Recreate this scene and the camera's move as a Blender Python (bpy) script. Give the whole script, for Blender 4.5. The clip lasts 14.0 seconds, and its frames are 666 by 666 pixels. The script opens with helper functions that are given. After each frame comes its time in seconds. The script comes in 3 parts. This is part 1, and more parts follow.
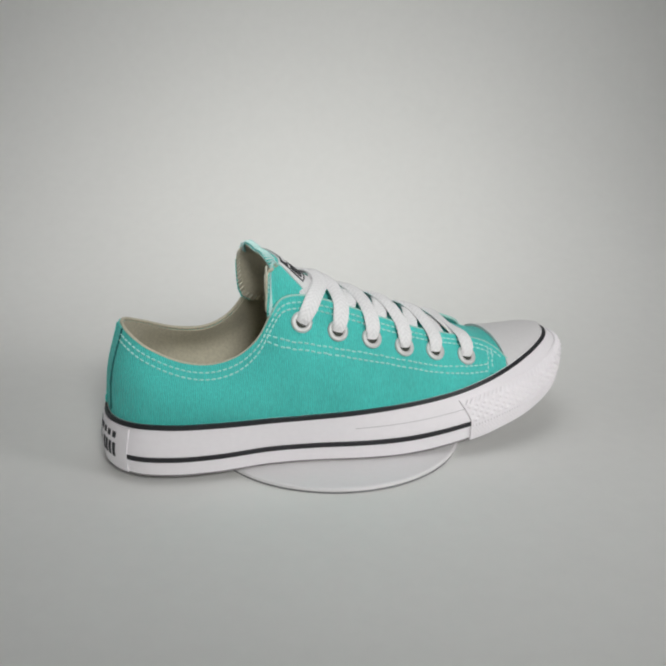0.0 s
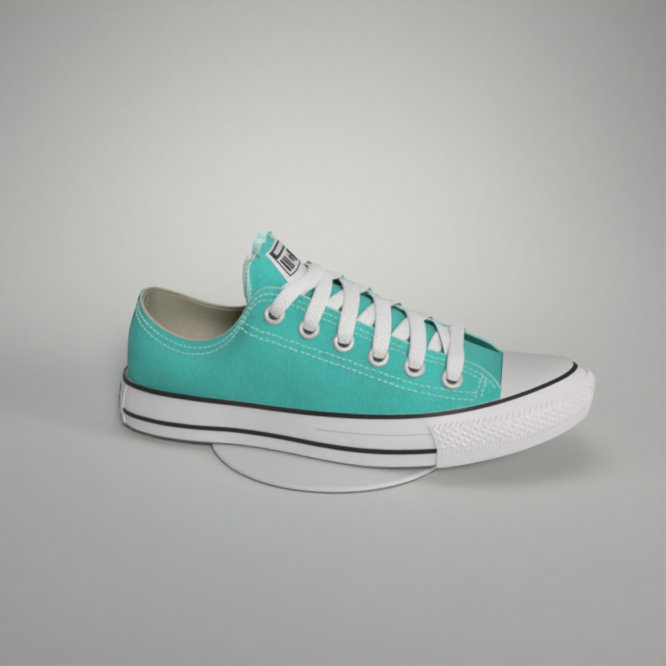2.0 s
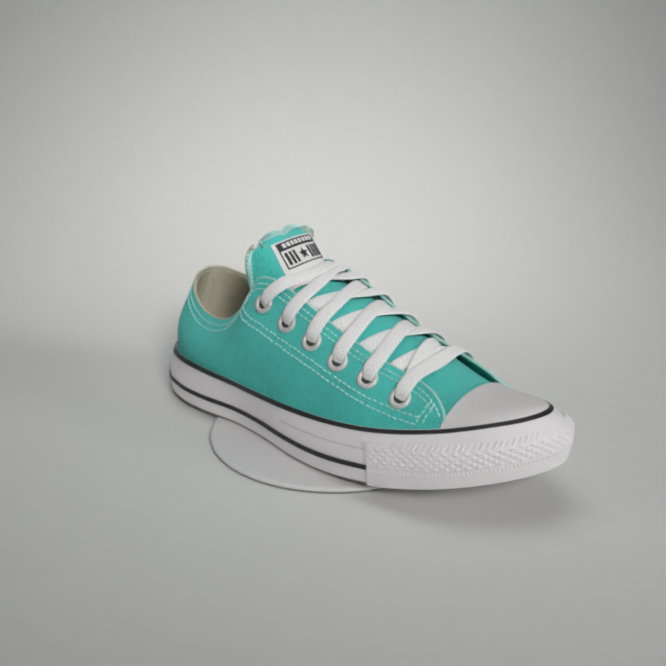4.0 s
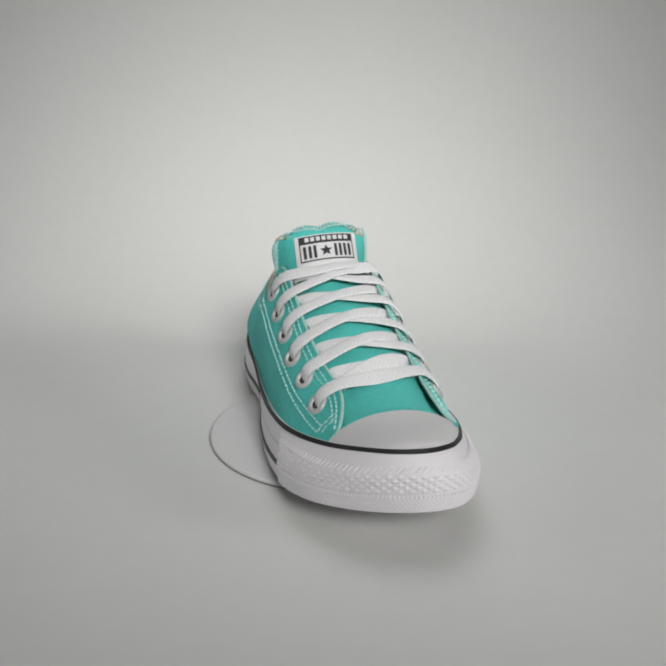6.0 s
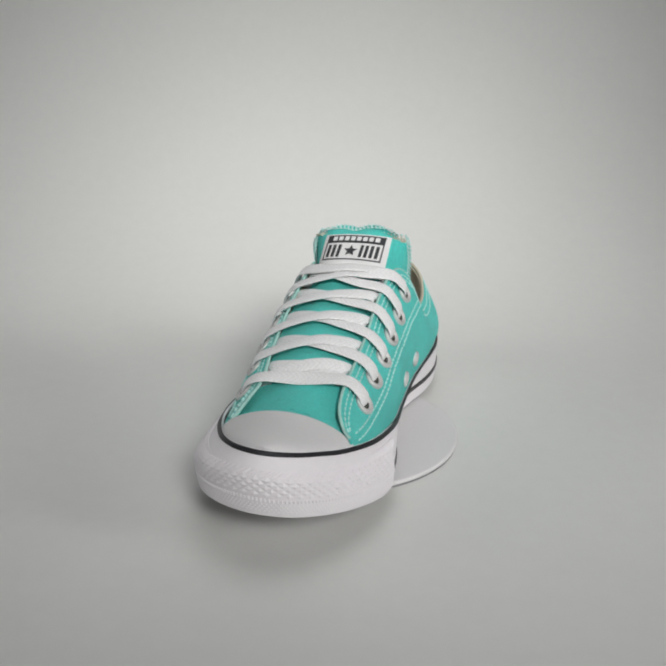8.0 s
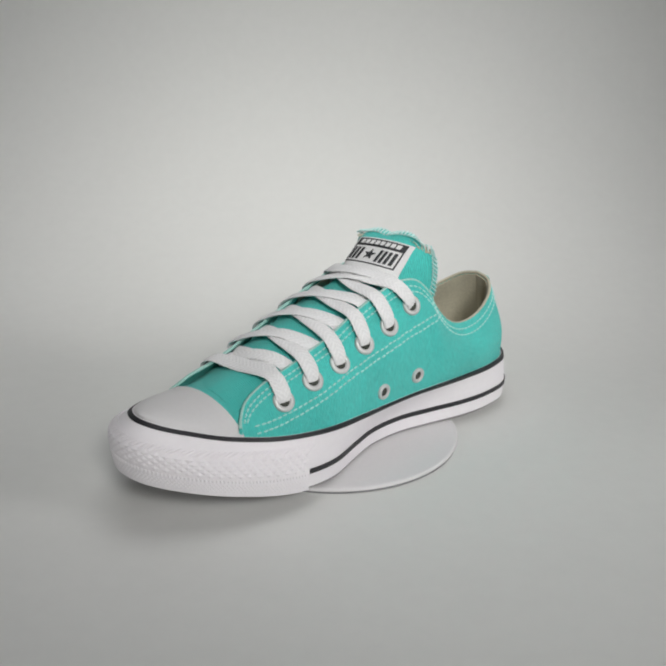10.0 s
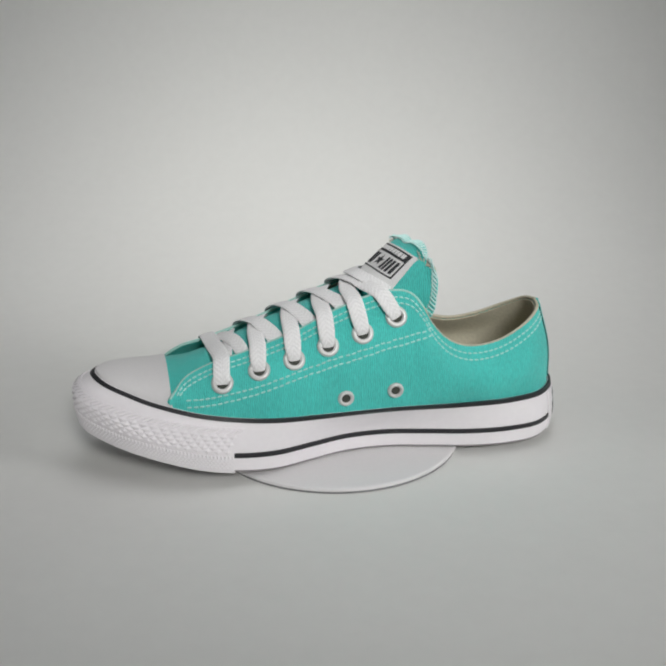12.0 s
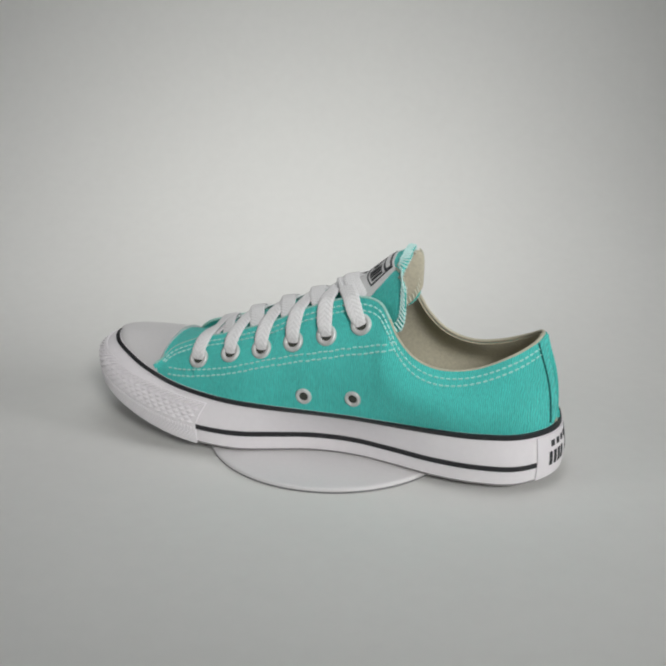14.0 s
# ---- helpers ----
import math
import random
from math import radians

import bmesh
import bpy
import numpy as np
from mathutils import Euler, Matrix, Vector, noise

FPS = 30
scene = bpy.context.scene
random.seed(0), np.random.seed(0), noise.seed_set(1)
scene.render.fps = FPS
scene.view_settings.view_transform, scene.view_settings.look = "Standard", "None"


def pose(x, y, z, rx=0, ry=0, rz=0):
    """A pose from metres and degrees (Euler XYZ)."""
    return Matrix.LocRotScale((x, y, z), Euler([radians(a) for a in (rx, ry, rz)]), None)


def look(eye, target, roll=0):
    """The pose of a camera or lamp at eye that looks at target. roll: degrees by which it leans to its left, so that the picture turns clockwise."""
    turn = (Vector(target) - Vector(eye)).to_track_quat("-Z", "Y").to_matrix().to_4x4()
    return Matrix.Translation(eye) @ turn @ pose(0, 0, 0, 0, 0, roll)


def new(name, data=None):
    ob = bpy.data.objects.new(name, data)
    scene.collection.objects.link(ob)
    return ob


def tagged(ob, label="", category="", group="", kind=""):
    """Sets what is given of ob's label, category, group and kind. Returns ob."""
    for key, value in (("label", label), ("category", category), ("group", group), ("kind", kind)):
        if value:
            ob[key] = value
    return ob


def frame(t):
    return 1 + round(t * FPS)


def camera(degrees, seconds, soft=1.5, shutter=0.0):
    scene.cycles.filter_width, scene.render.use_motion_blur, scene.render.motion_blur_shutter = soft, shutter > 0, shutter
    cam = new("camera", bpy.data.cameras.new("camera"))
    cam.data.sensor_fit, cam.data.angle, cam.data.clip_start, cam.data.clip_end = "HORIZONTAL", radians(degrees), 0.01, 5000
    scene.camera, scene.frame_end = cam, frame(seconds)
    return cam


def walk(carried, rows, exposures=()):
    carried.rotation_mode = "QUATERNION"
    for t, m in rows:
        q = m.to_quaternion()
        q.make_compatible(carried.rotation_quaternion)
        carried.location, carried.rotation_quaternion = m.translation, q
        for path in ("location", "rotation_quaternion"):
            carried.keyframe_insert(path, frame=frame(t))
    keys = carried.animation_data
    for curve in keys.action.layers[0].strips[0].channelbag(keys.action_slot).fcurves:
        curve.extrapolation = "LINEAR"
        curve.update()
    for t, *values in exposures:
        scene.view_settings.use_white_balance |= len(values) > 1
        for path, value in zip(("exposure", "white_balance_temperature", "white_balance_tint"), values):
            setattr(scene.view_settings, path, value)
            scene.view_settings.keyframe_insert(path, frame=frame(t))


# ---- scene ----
# ------------------------------------------------------------- camera, lights
cam = camera(39.08, 14.0, soft=2.5)
EYE = (-0.0007, -0.5, 0.2347)
AIM = (-0.0007, 0.5, 0.2347 - math.tan(radians(19.36)))
walk(cam, [(0, look(EYE, AIM, 0.16)), (14, look(EYE, AIM, 0.16))])

world = bpy.data.worlds.new("studio")
world.use_nodes = True
world.node_tree.nodes["Background"].inputs[0].default_value = (0.80, 0.82, 0.83, 1)
world.node_tree.nodes["Background"].inputs[1].default_value = 0.3
scene.world = world
scene.view_settings.exposure = 0.0


def lamp(kind, eye, target, power, **settings):
    data = bpy.data.lights.new("studio_light", kind)
    data.energy = power
    ob = new("studio_light", data)
    ob.matrix_basis = look(eye, target)
    for key, value in settings.items():
        if key == "size":
            data.size = value
        elif key == "radius":
            data.shadow_soft_size = value
        elif key == "cone":
            data.spot_size, data.spot_blend = radians(value), 1.0
        elif key == "colour":
            data.color = value
    return ob


# front spot: its narrow cone's falloff stands in for lens vignetting
lamp("SPOT", (0.45, -1.34, 1.02), (0.015, 0.18, 0.10), 130, cone=25.6, radius=0.32, colour=(1, 0.988, 0.965))
lamp("AREA", (0.0, 0.0, 0.80), (0, 0.0, 0), 1.25, size=0.5, colour=(0.97, 0.985, 1.0))
lamp("SPOT", (0.95, -0.38, 0.42), (0.03, 0.0, 0.07), 54, cone=20, radius=0.32, colour=(1.0, 0.985, 0.99))
lamp("SPOT", (-1.0, -0.22, 0.50), (-0.02, 0.0, 0.06), 20, cone=21, radius=0.32, colour=(1.0, 0.99, 0.985))


# ------------------------------------------------------------------ materials
def material(name, colour, rough=0.6, metal=0.0, grain=0.0, grain_scale=400.0, stretch=(1, 1, 1), bump=0.0, stain=0.0, stain_scale=18.0, sheen=0.0, ribs=0.0, rib_scale=350.0, rib_bend=1.5, rib_way="X", crumple=0.0, crumple_scale=60.0):
    m = bpy.data.materials.new(name)
    m.use_nodes = True
    t = m.node_tree
    b = t.nodes["Principled BSDF"]
    b.inputs["Roughness"].default_value, b.inputs["Metallic"].default_value = rough, metal
    if sheen:
        b.inputs["Sheen Weight"].default_value = sheen
    coord = t.nodes.new("ShaderNodeTexCoord")
    mapping = t.nodes.new("ShaderNodeMapping")
    mapping.inputs["Scale"].default_value = stretch
    t.links.new(coord.outputs["Object"], mapping.inputs["Vector"])
    fine = t.nodes.new("ShaderNodeTexNoise")
    fine.inputs["Scale"].default_value, fine.inputs["Detail"].default_value = grain_scale, 3.0
    t.links.new(mapping.outputs["Vector"], fine.inputs["Vector"])
    broad = t.nodes.new("ShaderNodeTexNoise")
    broad.inputs["Scale"].default_value, broad.inputs["Detail"].default_value = stain_scale, 4.0
    t.links.new(coord.outputs["Object"], broad.inputs["Vector"])

    def ranged(socket, amount):
        r = t.nodes.new("ShaderNodeMapRange")
        r.inputs[1].default_value, r.inputs[2].default_value = 0.3, 0.7
        r.inputs[3].default_value, r.inputs[4].default_value = 1 - amount, 1 + amount
        t.links.new(socket, r.inputs[0])
        return r.outputs[0]

    height = fine.outputs["Fac"]
    if ribs:
        wave = t.nodes.new("ShaderNodeTexWave")
        wave.bands_direction = rib_way
        wave.inputs["Scale"].default_value, wave.inputs["Distortion"].default_value = rib_scale, rib_bend
        wave.inputs["Detail"].default_value, wave.inputs["Detail Scale"].default_value = 2.0, 0.6
        t.links.new(coord.outputs["Object"], wave.inputs["Vector"])
        mix = t.nodes.new("ShaderNodeMix")
        mix.inputs["Factor"].default_value = ribs
        t.links.new(fine.outputs["Fac"], mix.inputs[2])
        t.links.new(wave.outputs["Fac"], mix.inputs[3])
        height = mix.outputs[0]
    mul = t.nodes.new("ShaderNodeMath")
    mul.operation = "MULTIPLY"
    t.links.new(ranged(height, grain), mul.inputs[0])
    t.links.new(ranged(broad.outputs["Fac"], stain), mul.inputs[1])
    scale = t.nodes.new("ShaderNodeVectorMath")
    scale.operation = "SCALE"
    scale.inputs[0].default_value = colour
    t.links.new(mul.outputs[0], scale.inputs["Scale"])
    t.links.new(scale.outputs[0], b.inputs["Base Color"])
    if bump:
        bn = t.nodes.new("ShaderNodeBump")
        bn.inputs["Strength"].default_value, bn.inputs["Distance"].default_value = bump, 0.0004
        t.links.new(height, bn.inputs["Height"])
        if crumple:
            soft = t.nodes.new("ShaderNodeTexNoise")
            soft.inputs["Scale"].default_value, soft.inputs["Detail"].default_value = crumple_scale, 2.0
            soft.inputs["Distortion"].default_value = 0.8
            t.links.new(coord.outputs["Object"], soft.inputs["Vector"])
            under = t.nodes.new("ShaderNodeBump")
            under.inputs["Strength"].default_value, under.inputs["Distance"].default_value = crumple, 0.0025
            t.links.new(soft.outputs["Fac"], under.inputs["Height"])
            t.links.new(under.outputs["Normal"], bn.inputs["Normal"])
        t.links.new(bn.outputs["Normal"], b.inputs["Normal"])
    return m


CANVAS = material("turquoise_canvas", (0.072, 0.60, 0.54), 0.85, grain=0.19, grain_scale=300, stretch=(4, 4, 1), bump=1.7, stain=0.08, stain_scale=30, sheen=0.1, ribs=0.37, rib_scale=330, rib_bend=7.0, crumple=0.45, crumple_scale=55)
SEAM = material("dark_green_thread", (0.012, 0.13, 0.12), 0.9, grain=0.1, grain_scale=800)
GREY = material("pale_grey_rubber", (0.50, 0.485, 0.50), 0.5, grain=0.03)
FOLD = material("pale_canvas_fold", (0.36, 0.62, 0.56), 0.85, grain=0.1, grain_scale=700, bump=0.4)
THREAD = material("pale_thread", (0.46, 0.78, 0.735), 0.8, grain=0.1, grain_scale=900, bump=0.3)
LINING = material("cream_lining", (0.53, 0.50, 0.39), 0.9, grain=0.08, grain_scale=600, bump=0.5, stain=0.06)
RUBBER = material("white_rubber", (0.83, 0.805, 0.83), 0.42, grain=0.012, grain_scale=300, bump=0.05, stain=0.02)
CAP = material("toe_rubber", (0.65, 0.64, 0.645), 0.38, grain=0.015, grain_scale=500, bump=0.06, stain=0.02)
BLACK = material("black_rubber", (0.014, 0.014, 0.017), 0.5, grain=0.1, grain_scale=300, bump=0.1)
SOLE = material("outsole_rubber", (0.24, 0.225, 0.23), 0.7, grain=0.06, stain=0.1)
LACE = material("white_lace", (0.84, 0.84, 0.845), 0.85, grain=0.05, grain_scale=900, sheen=0.1)


def herringbone(m, pitch, strength, shade):
    """Woven chevrons along the lace: its UV runs in metres, along and across from the middle."""
    t = m.node_tree
    b = t.nodes["Principled BSDF"]

    def step(operation, first, second=None):
        q = t.nodes.new("ShaderNodeMath")
        q.operation = operation
        for k, value in enumerate((first, second)):
            if isinstance(value, float):
                q.inputs[k].default_value = value
            elif value is not None:
                t.links.new(value, q.inputs[k])
        return q.outputs[0]

    uv = t.nodes.new("ShaderNodeUVMap")
    split = t.nodes.new("ShaderNodeSeparateXYZ")
    t.links.new(uv.outputs[0], split.inputs[0])
    noise = t.nodes.new("ShaderNodeTexNoise")
    noise.inputs["Scale"].default_value = 500.0
    t.links.new(uv.outputs[0], noise.inputs["Vector"])
    slope = step("ADD", split.outputs[0], step("ABSOLUTE", split.outputs[1]))
    slope = step("ADD", slope, step("MULTIPLY", noise.outputs["Fac"], 0.0014))
    wave = step("SINE", step("MULTIPLY", slope, 2 * math.pi / pitch))
    cross = step("SINE", step("MULTIPLY", split.outputs[1], 2 * math.pi / 0.0013))
    height = step("ADD", step("MULTIPLY", wave, 0.5), step("ADD", step("MULTIPLY", cross, 0.2), noise.outputs["Fac"]))
    bn = t.nodes.new("ShaderNodeBump")
    bn.inputs["Strength"].default_value, bn.inputs["Distance"].default_value = strength, 0.0003
    t.links.new(height, bn.inputs["Height"])
    t.links.new(bn.outputs["Normal"], b.inputs["Normal"])
    old = b.inputs["Base Color"].links[0].from_socket
    tint = t.nodes.new("ShaderNodeVectorMath")
    tint.operation = "SCALE"
    t.links.new(old, tint.inputs[0])
    t.links.new(step("ADD", step("MULTIPLY", wave, shade), 1.0 - shade), tint.inputs["Scale"])
    t.links.new(tint.outputs[0], b.inputs["Base Color"])


herringbone(LACE, 0.0027, 0.5, 0.035)
METAL = material("eyelet_metal", (0.66, 0.66, 0.65), 0.5, metal=0.45, grain=0.03, grain_scale=600, stain=0.05)
DARK = material("eyelet_hole_shade", (0.05, 0.055, 0.045), 0.9, grain=0.2)
LABEL = material("woven_label", (0.74, 0.74, 0.74), 0.8, grain=0.06, grain_scale=1200, bump=0.3)
INK = material("label_ink", (0.028, 0.030, 0.034), 0.7, grain=0.15, grain_scale=1200)
PAPER = material("backdrop_paper", (0.74, 0.745, 0.725), 0.8, grain=0.01, grain_scale=120, bump=0.02, stain=0.02, stain_scale=3)
OVERLOCK = material("white_overlock_thread", (0.52, 0.77, 0.74), 0.8, grain=0.1, grain_scale=900, bump=0.3)
CREAM = material("cream_thread", (0.60, 0.60, 0.50), 0.85, grain=0.1, grain_scale=900, bump=0.3)
DISC_SHADE = material("grey_disc_shade", (0.20, 0.20, 0.205), 0.6, grain=0.03)
DISC = material("white_acrylic", (0.73, 0.72, 0.725), 0.5, grain=0.01, stain=0.02, stain_scale=8)
WALL = material("studio_paint", (0.22, 0.22, 0.22), 0.9, grain=0.03, grain_scale=40, stain=0.04, stain_scale=2, bump=0.1)


# -------------------------------------------------------------------- helpers
def from_arrays(name, verts, faces, mat, parent=None, label="", smooth=True):
    me = bpy.data.meshes.new(name)
    me.from_pydata([tuple(map(float, v)) for v in verts], [], faces)
    me.validate()
    bm = bmesh.new()
    bm.from_mesh(me)
    bmesh.ops.recalc_face_normals(bm, faces=bm.faces)
    bm.to_mesh(me)
    bm.free()
    me.materials.append(mat)
    if smooth:
        me.polygons.foreach_set("use_smooth", [True] * len(me.polygons))
        me.set_sharp_from_angle(angle=radians(50))
    ob = new(name, me)
    ob.parent = parent
    if label:
        tagged(ob, label)
    return ob


def grid_faces(n, m, base=0, loop=False, flip=False):
    out = []
    for i in range(n if loop else n - 1):
        for j in range(m - 1):
            a, b = base + i * m + j, base + ((i + 1) % n) * m + j
            f = (a, b, b + 1, a + 1)
            out.append(f[::-1] if flip else f)
    return out


def normals(P, loop=False):
    if loop:
        du = np.roll(P, -1, 0) - np.roll(P, 1, 0)
    else:
        du = np.gradient(P, axis=0)
    n = np.cross(du, np.gradient(P, axis=1))
    return n / (np.linalg.norm(n, axis=2, keepdims=True) + 1e-12)


def shell(P, thick, loop=False):
    """A sheet of points with thickness towards -normal: vertices and faces."""
    n, m = P.shape[:2]
    Q = P - normals(P, loop) * thick
    verts = np.concatenate([P.reshape(-1, 3), Q.reshape(-1, 3)])
    k = n * m
    faces = grid_faces(n, m, 0, loop) + grid_faces(n, m, k, loop, True)
    for i in range(n if loop else n - 1):
        a, b = i * m, ((i + 1) % n) * m
        faces += [(a, b, b + k, a + k), (a + m - 1, a + m - 1 + k, b + m - 1 + k, b + m - 1)]
    if not loop:
        for j in range(m - 1):
            a, b = j, (n - 1) * m + j
            faces += [(a, a + k, a + 1 + k, a + 1), (b, b + 1, b + 1 + k, b + k)]
    return verts, faces


def curve(knots, n, closed=False):
    """A smooth curve through knots, as n points evenly spaced along it."""
    K = np.array(knots, float)
    if closed:
        K = np.concatenate([K[-1:], K, K[:2]])
    else:
        K = np.concatenate([2 * K[:1] - K[1:2], K, 2 * K[-1:] - K[-2:-1]])
    pts = []
    for i in range(1, len(K) - 2):
        p0, p1, p2, p3 = K[i - 1:i + 3]
        d = [max(np.linalg.norm(b - a), 1e-9) ** 0.5 for a, b in ((p0, p1), (p1, p2), (p2, p3))]
        m1 = ((p1 - p0) / d[0] - (p2 - p0) / (d[0] + d[1]) + (p2 - p1) / d[1]) * d[1]
        m2 = ((p2 - p1) / d[1] - (p3 - p1) / (d[1] + d[2]) + (p3 - p2) / d[2]) * d[1]
        t = np.linspace(0, 1, 40, endpoint=False)[:, None]
        pts.append((2 * t**3 - 3 * t**2 + 1) * p1 + (t**3 - 2 * t**2 + t) * m1 + (3 * t**2 - 2 * t**3) * p2 + (t**3 - t**2) * m2)
    pts = np.concatenate(pts + [K[-2:-1]])
    return resample(pts, n)


def resample(pts, n):
    s = np.concatenate([[0], np.cumsum(np.linalg.norm(np.diff(pts, axis=0), axis=1))])
    u = np.linspace(0, s[-1], n)
    return np.stack([np.interp(u, s, pts[:, k]) for k in range(pts.shape[1])], 1)


def smooth_fn(xs, ys):
    """A smooth function through points, sampled densely."""
    c = curve(list(zip(xs, ys)), 800)
    return lambda x: np.interp(x, c[:, 0], c[:, 1])


def box_bars(place, bars, height, name, mat, parent, label=""):
    """Thin raised bars: place(u, v, h) -> point; bars as (u0, u1, v0, v1)."""
    verts, faces = [], []
    for u0, u1, v0, v1 in bars:
        k, nu = len(verts), max(2, int(abs(u1 - u0) / 0.002) + 1)
        us = np.linspace(u0, u1, nu)
        for h in (0.0, height):
            for u in us:
                for v in (v0, v1):
                    verts.append(place(u, v, h))
        a = nu * 2
        for i in range(nu - 1):
            p, q = k + 2 * i, k + a + 2 * i
            faces += [(q, q + 2, q + 3, q + 1), (p, p + 2, q + 2, q), (p + 1, q + 1, q + 3, p + 3)]
        faces += [(k, k + a, k + a + 1, k + 1), (k + a - 2, k + a - 1, k + 2 * a - 1, k + 2 * a - 2)]
    return from_arrays(name, verts, faces, mat, parent, label, smooth=False)


# ------------------------------------------------------------------- setting
def build_setting():
    # seamless paper sweep: floor, soft curve, upright back
    prof = [(-1.1, 0.0), (-0.4, 0.0), (0.14, 0.0)]
    for a in range(5, 91, 5):
        prof.append((0.14 + 0.30 * math.sin(radians(a)), 0.30 * (1 - math.cos(radians(a)))))
    prof += [(0.44, 0.5), (0.44, 0.9), (0.44, 1.5)]
    prof = np.array(prof)
    xs = np.linspace(-1.3, 1.3, 14)
    P = np.array([[(x, y, z - 0.0038) for y, z in prof] for x in xs])
    v, f = shell(P, 0.001 if normals(P)[0, 0, 2] > 0 else -0.001)
    ob = from_arrays("backdrop", v, f, PAPER)
    tagged(ob, "seamless off-white paper sweep backdrop under the turntable", "backdrop", kind="structure")

    def slab(name, lo, hi, label):
        (a, b, c), (d, e, g) = lo, hi
        v = [(x, y, z) for x in (a, d) for y in (b, e) for z in (c, g)]
        f = [(0, 1, 3, 2), (4, 6, 7, 5), (0, 4, 5, 1), (2, 3, 7, 6), (0, 2, 6, 4), (1, 5, 7, 3)]
        tagged(from_arrays(name, v, f, WALL, smooth=False), label, kind="structure")

    slab("floor", (-1.6, -1.6, -0.12), (1.6, 1.2, -0.02), "plain grey studio floor below the sweep")
    slab("wall_south", (-1.6, -1.7, -0.02), (1.6, -1.6, 1.9), "plain pale grey studio wall")
    slab("wall_north", (-1.6, 1.2, -0.02), (1.6, 1.3, 1.9), "plain pale grey studio wall")
    slab("wall_west", (-1.7, -1.7, -0.02), (-1.6, 1.3, 1.9), "plain pale grey studio wall")
    slab("wall_east", (1.6, -1.7, -0.02), (1.7, 1.3, 1.9), "plain pale grey studio wall")
    slab("ceiling", (-1.7, -1.7, 1.9), (1.7, 1.3, 2.0), "plain pale grey studio ceiling")


def build_disc():
    root = tagged(new("turntable"), "thin round white acrylic turntable disc under the shoe", "turntable")
    prof = [(0.0, -0.0003), (0.0702, -0.0003), (0.0714, -0.0005), (0.0719, -0.0010), (0.0719, -0.0021), (0.0717, -0.0025), (0.0, -0.0025)]
    n = 128
    verts = [(r * math.cos(2 * math.pi * i / n), r * math.sin(2 * math.pi * i / n), z) for i in range(n) for r, z in prof]
    from_arrays("disc", verts, grid_faces(n, len(prof), 0, True), DISC, root)
    # grey ring added under the disc; its dark tone paints the contact shadow line
    prof = [(0.0, -0.0025), (0.0713, -0.0025), (0.0713, -0.0038), (0.0, -0.0038)]
    verts = [(r * math.cos(2 * math.pi * i / n), r * math.sin(2 * math.pi * i / n), z) for i in range(n) for r, z in prof]
    from_arrays("base", verts, grid_faces(n, len(prof), 0, True), DISC_SHADE, root, "grey ring added for the shadow line under the disc")
    return root


# ---------------------------------------------------------------- shoe curves
NH = 180  # points on each half of the sole's outline
OUT_A = [(-0.1303, -0.004), (-0.1265, -0.0228), (-0.1147, -0.0375), (-0.0951, -0.0437), (-0.0718, -0.044), (-0.0428, -0.040), (-0.0182, -0.0404),
         (0.0077, -0.0432), (0.035, -0.0436), (0.0618, -0.0412), (0.0846, -0.0369), (0.1080, -0.0282), (0.1288, -0.0118), (0.1394, 0.0050), (0.1420, 0.0199)]
OUT_B = [(-0.1303, -0.004), (-0.1262, 0.0119), (-0.1135, 0.0272), (-0.0947, 0.0331), (-0.072, 0.034), (-0.0479, 0.031), (-0.025, 0.0289), (-0.0031, 0.0321),
         (0.0176, 0.0408), (0.0378, 0.0505), (0.0582, 0.0556), (0.0799, 0.0563), (0.1032, 0.0524), (0.1228, 0.0447), (0.1370, 0.0337), (0.1420, 0.0199)]
RIM_A = [(-0.1278, -0.004), (-0.1240, -0.0207), (-0.1125, -0.0342), (-0.0953, -0.0412), (-0.0718, -0.0430), (-0.0428, -0.0424), (-0.0182, -0.0424),
         (0.0079, -0.0418), (0.035, -0.0397), (0.0595, -0.0357), (0.0792, -0.0290), (0.0988, -0.0186), (0.1166, -0.0066), (0.1277, 0.006), (0.1306, 0.0192)]
RIM_B = [(-0.1278, -0.004), (-0.1248, 0.0094), (-0.113, 0.0254), (-0.0951, 0.0336), (-0.0721, 0.0371), (-0.0481, 0.0388), (-0.0255, 0.0405), (-0.004, 0.0435),
         (0.017, 0.0470), (0.0377, 0.0504), (0.058, 0.0511), (0.075, 0.0501), (0.0903, 0.0463), (0.108, 0.040), (0.1234, 0.0313), (0.1306, 0.0192)]


def halves(a, b):
    """Both halves of a closed outline, heel to toe, smooth across heel and toe."""
    loop = curve(a[:-1] + b[::-1][:-1], 4000, closed=True)
    toe = np.argmin(np.linalg.norm(loop - np.array(a[-1]), axis=1))
    return resample(loop[:toe + 1], NH), resample(loop[toe:][::-1], NH)


OA, OB = halves(OUT_A, OUT_B)
RA, RB = halves(RIM_A, RIM_B)
z_low = smooth_fn([-0.15, -0.12, -0.09, -0.05, 0.0, 0.035, 0.07, 0.1, 0.125, 0.143], [0.0022, 0.0005, 0.0, 0.0, 0.0, 0.0005, 0.0052, 0.0122, 0.0188, 0.0240])
z_rim = smooth_fn([-0.14, -0.11, -0.08, -0.05, 0.0, 0.03, 0.05, 0.07, 0.098, 0.115, 0.135], [0.0272, 0.0288, 0.0287, 0.0284, 0.0289, 0.0303, 0.0320, 0.0346, 0.0399, 0.0449, 0.0509])
LOOP_O = np.concatenate([OA, OB[::-1][1:-1]])
LOOP_R = np.concatenate([RA, RB[::-1][1:-1]])
NL = len(LOOP_O)
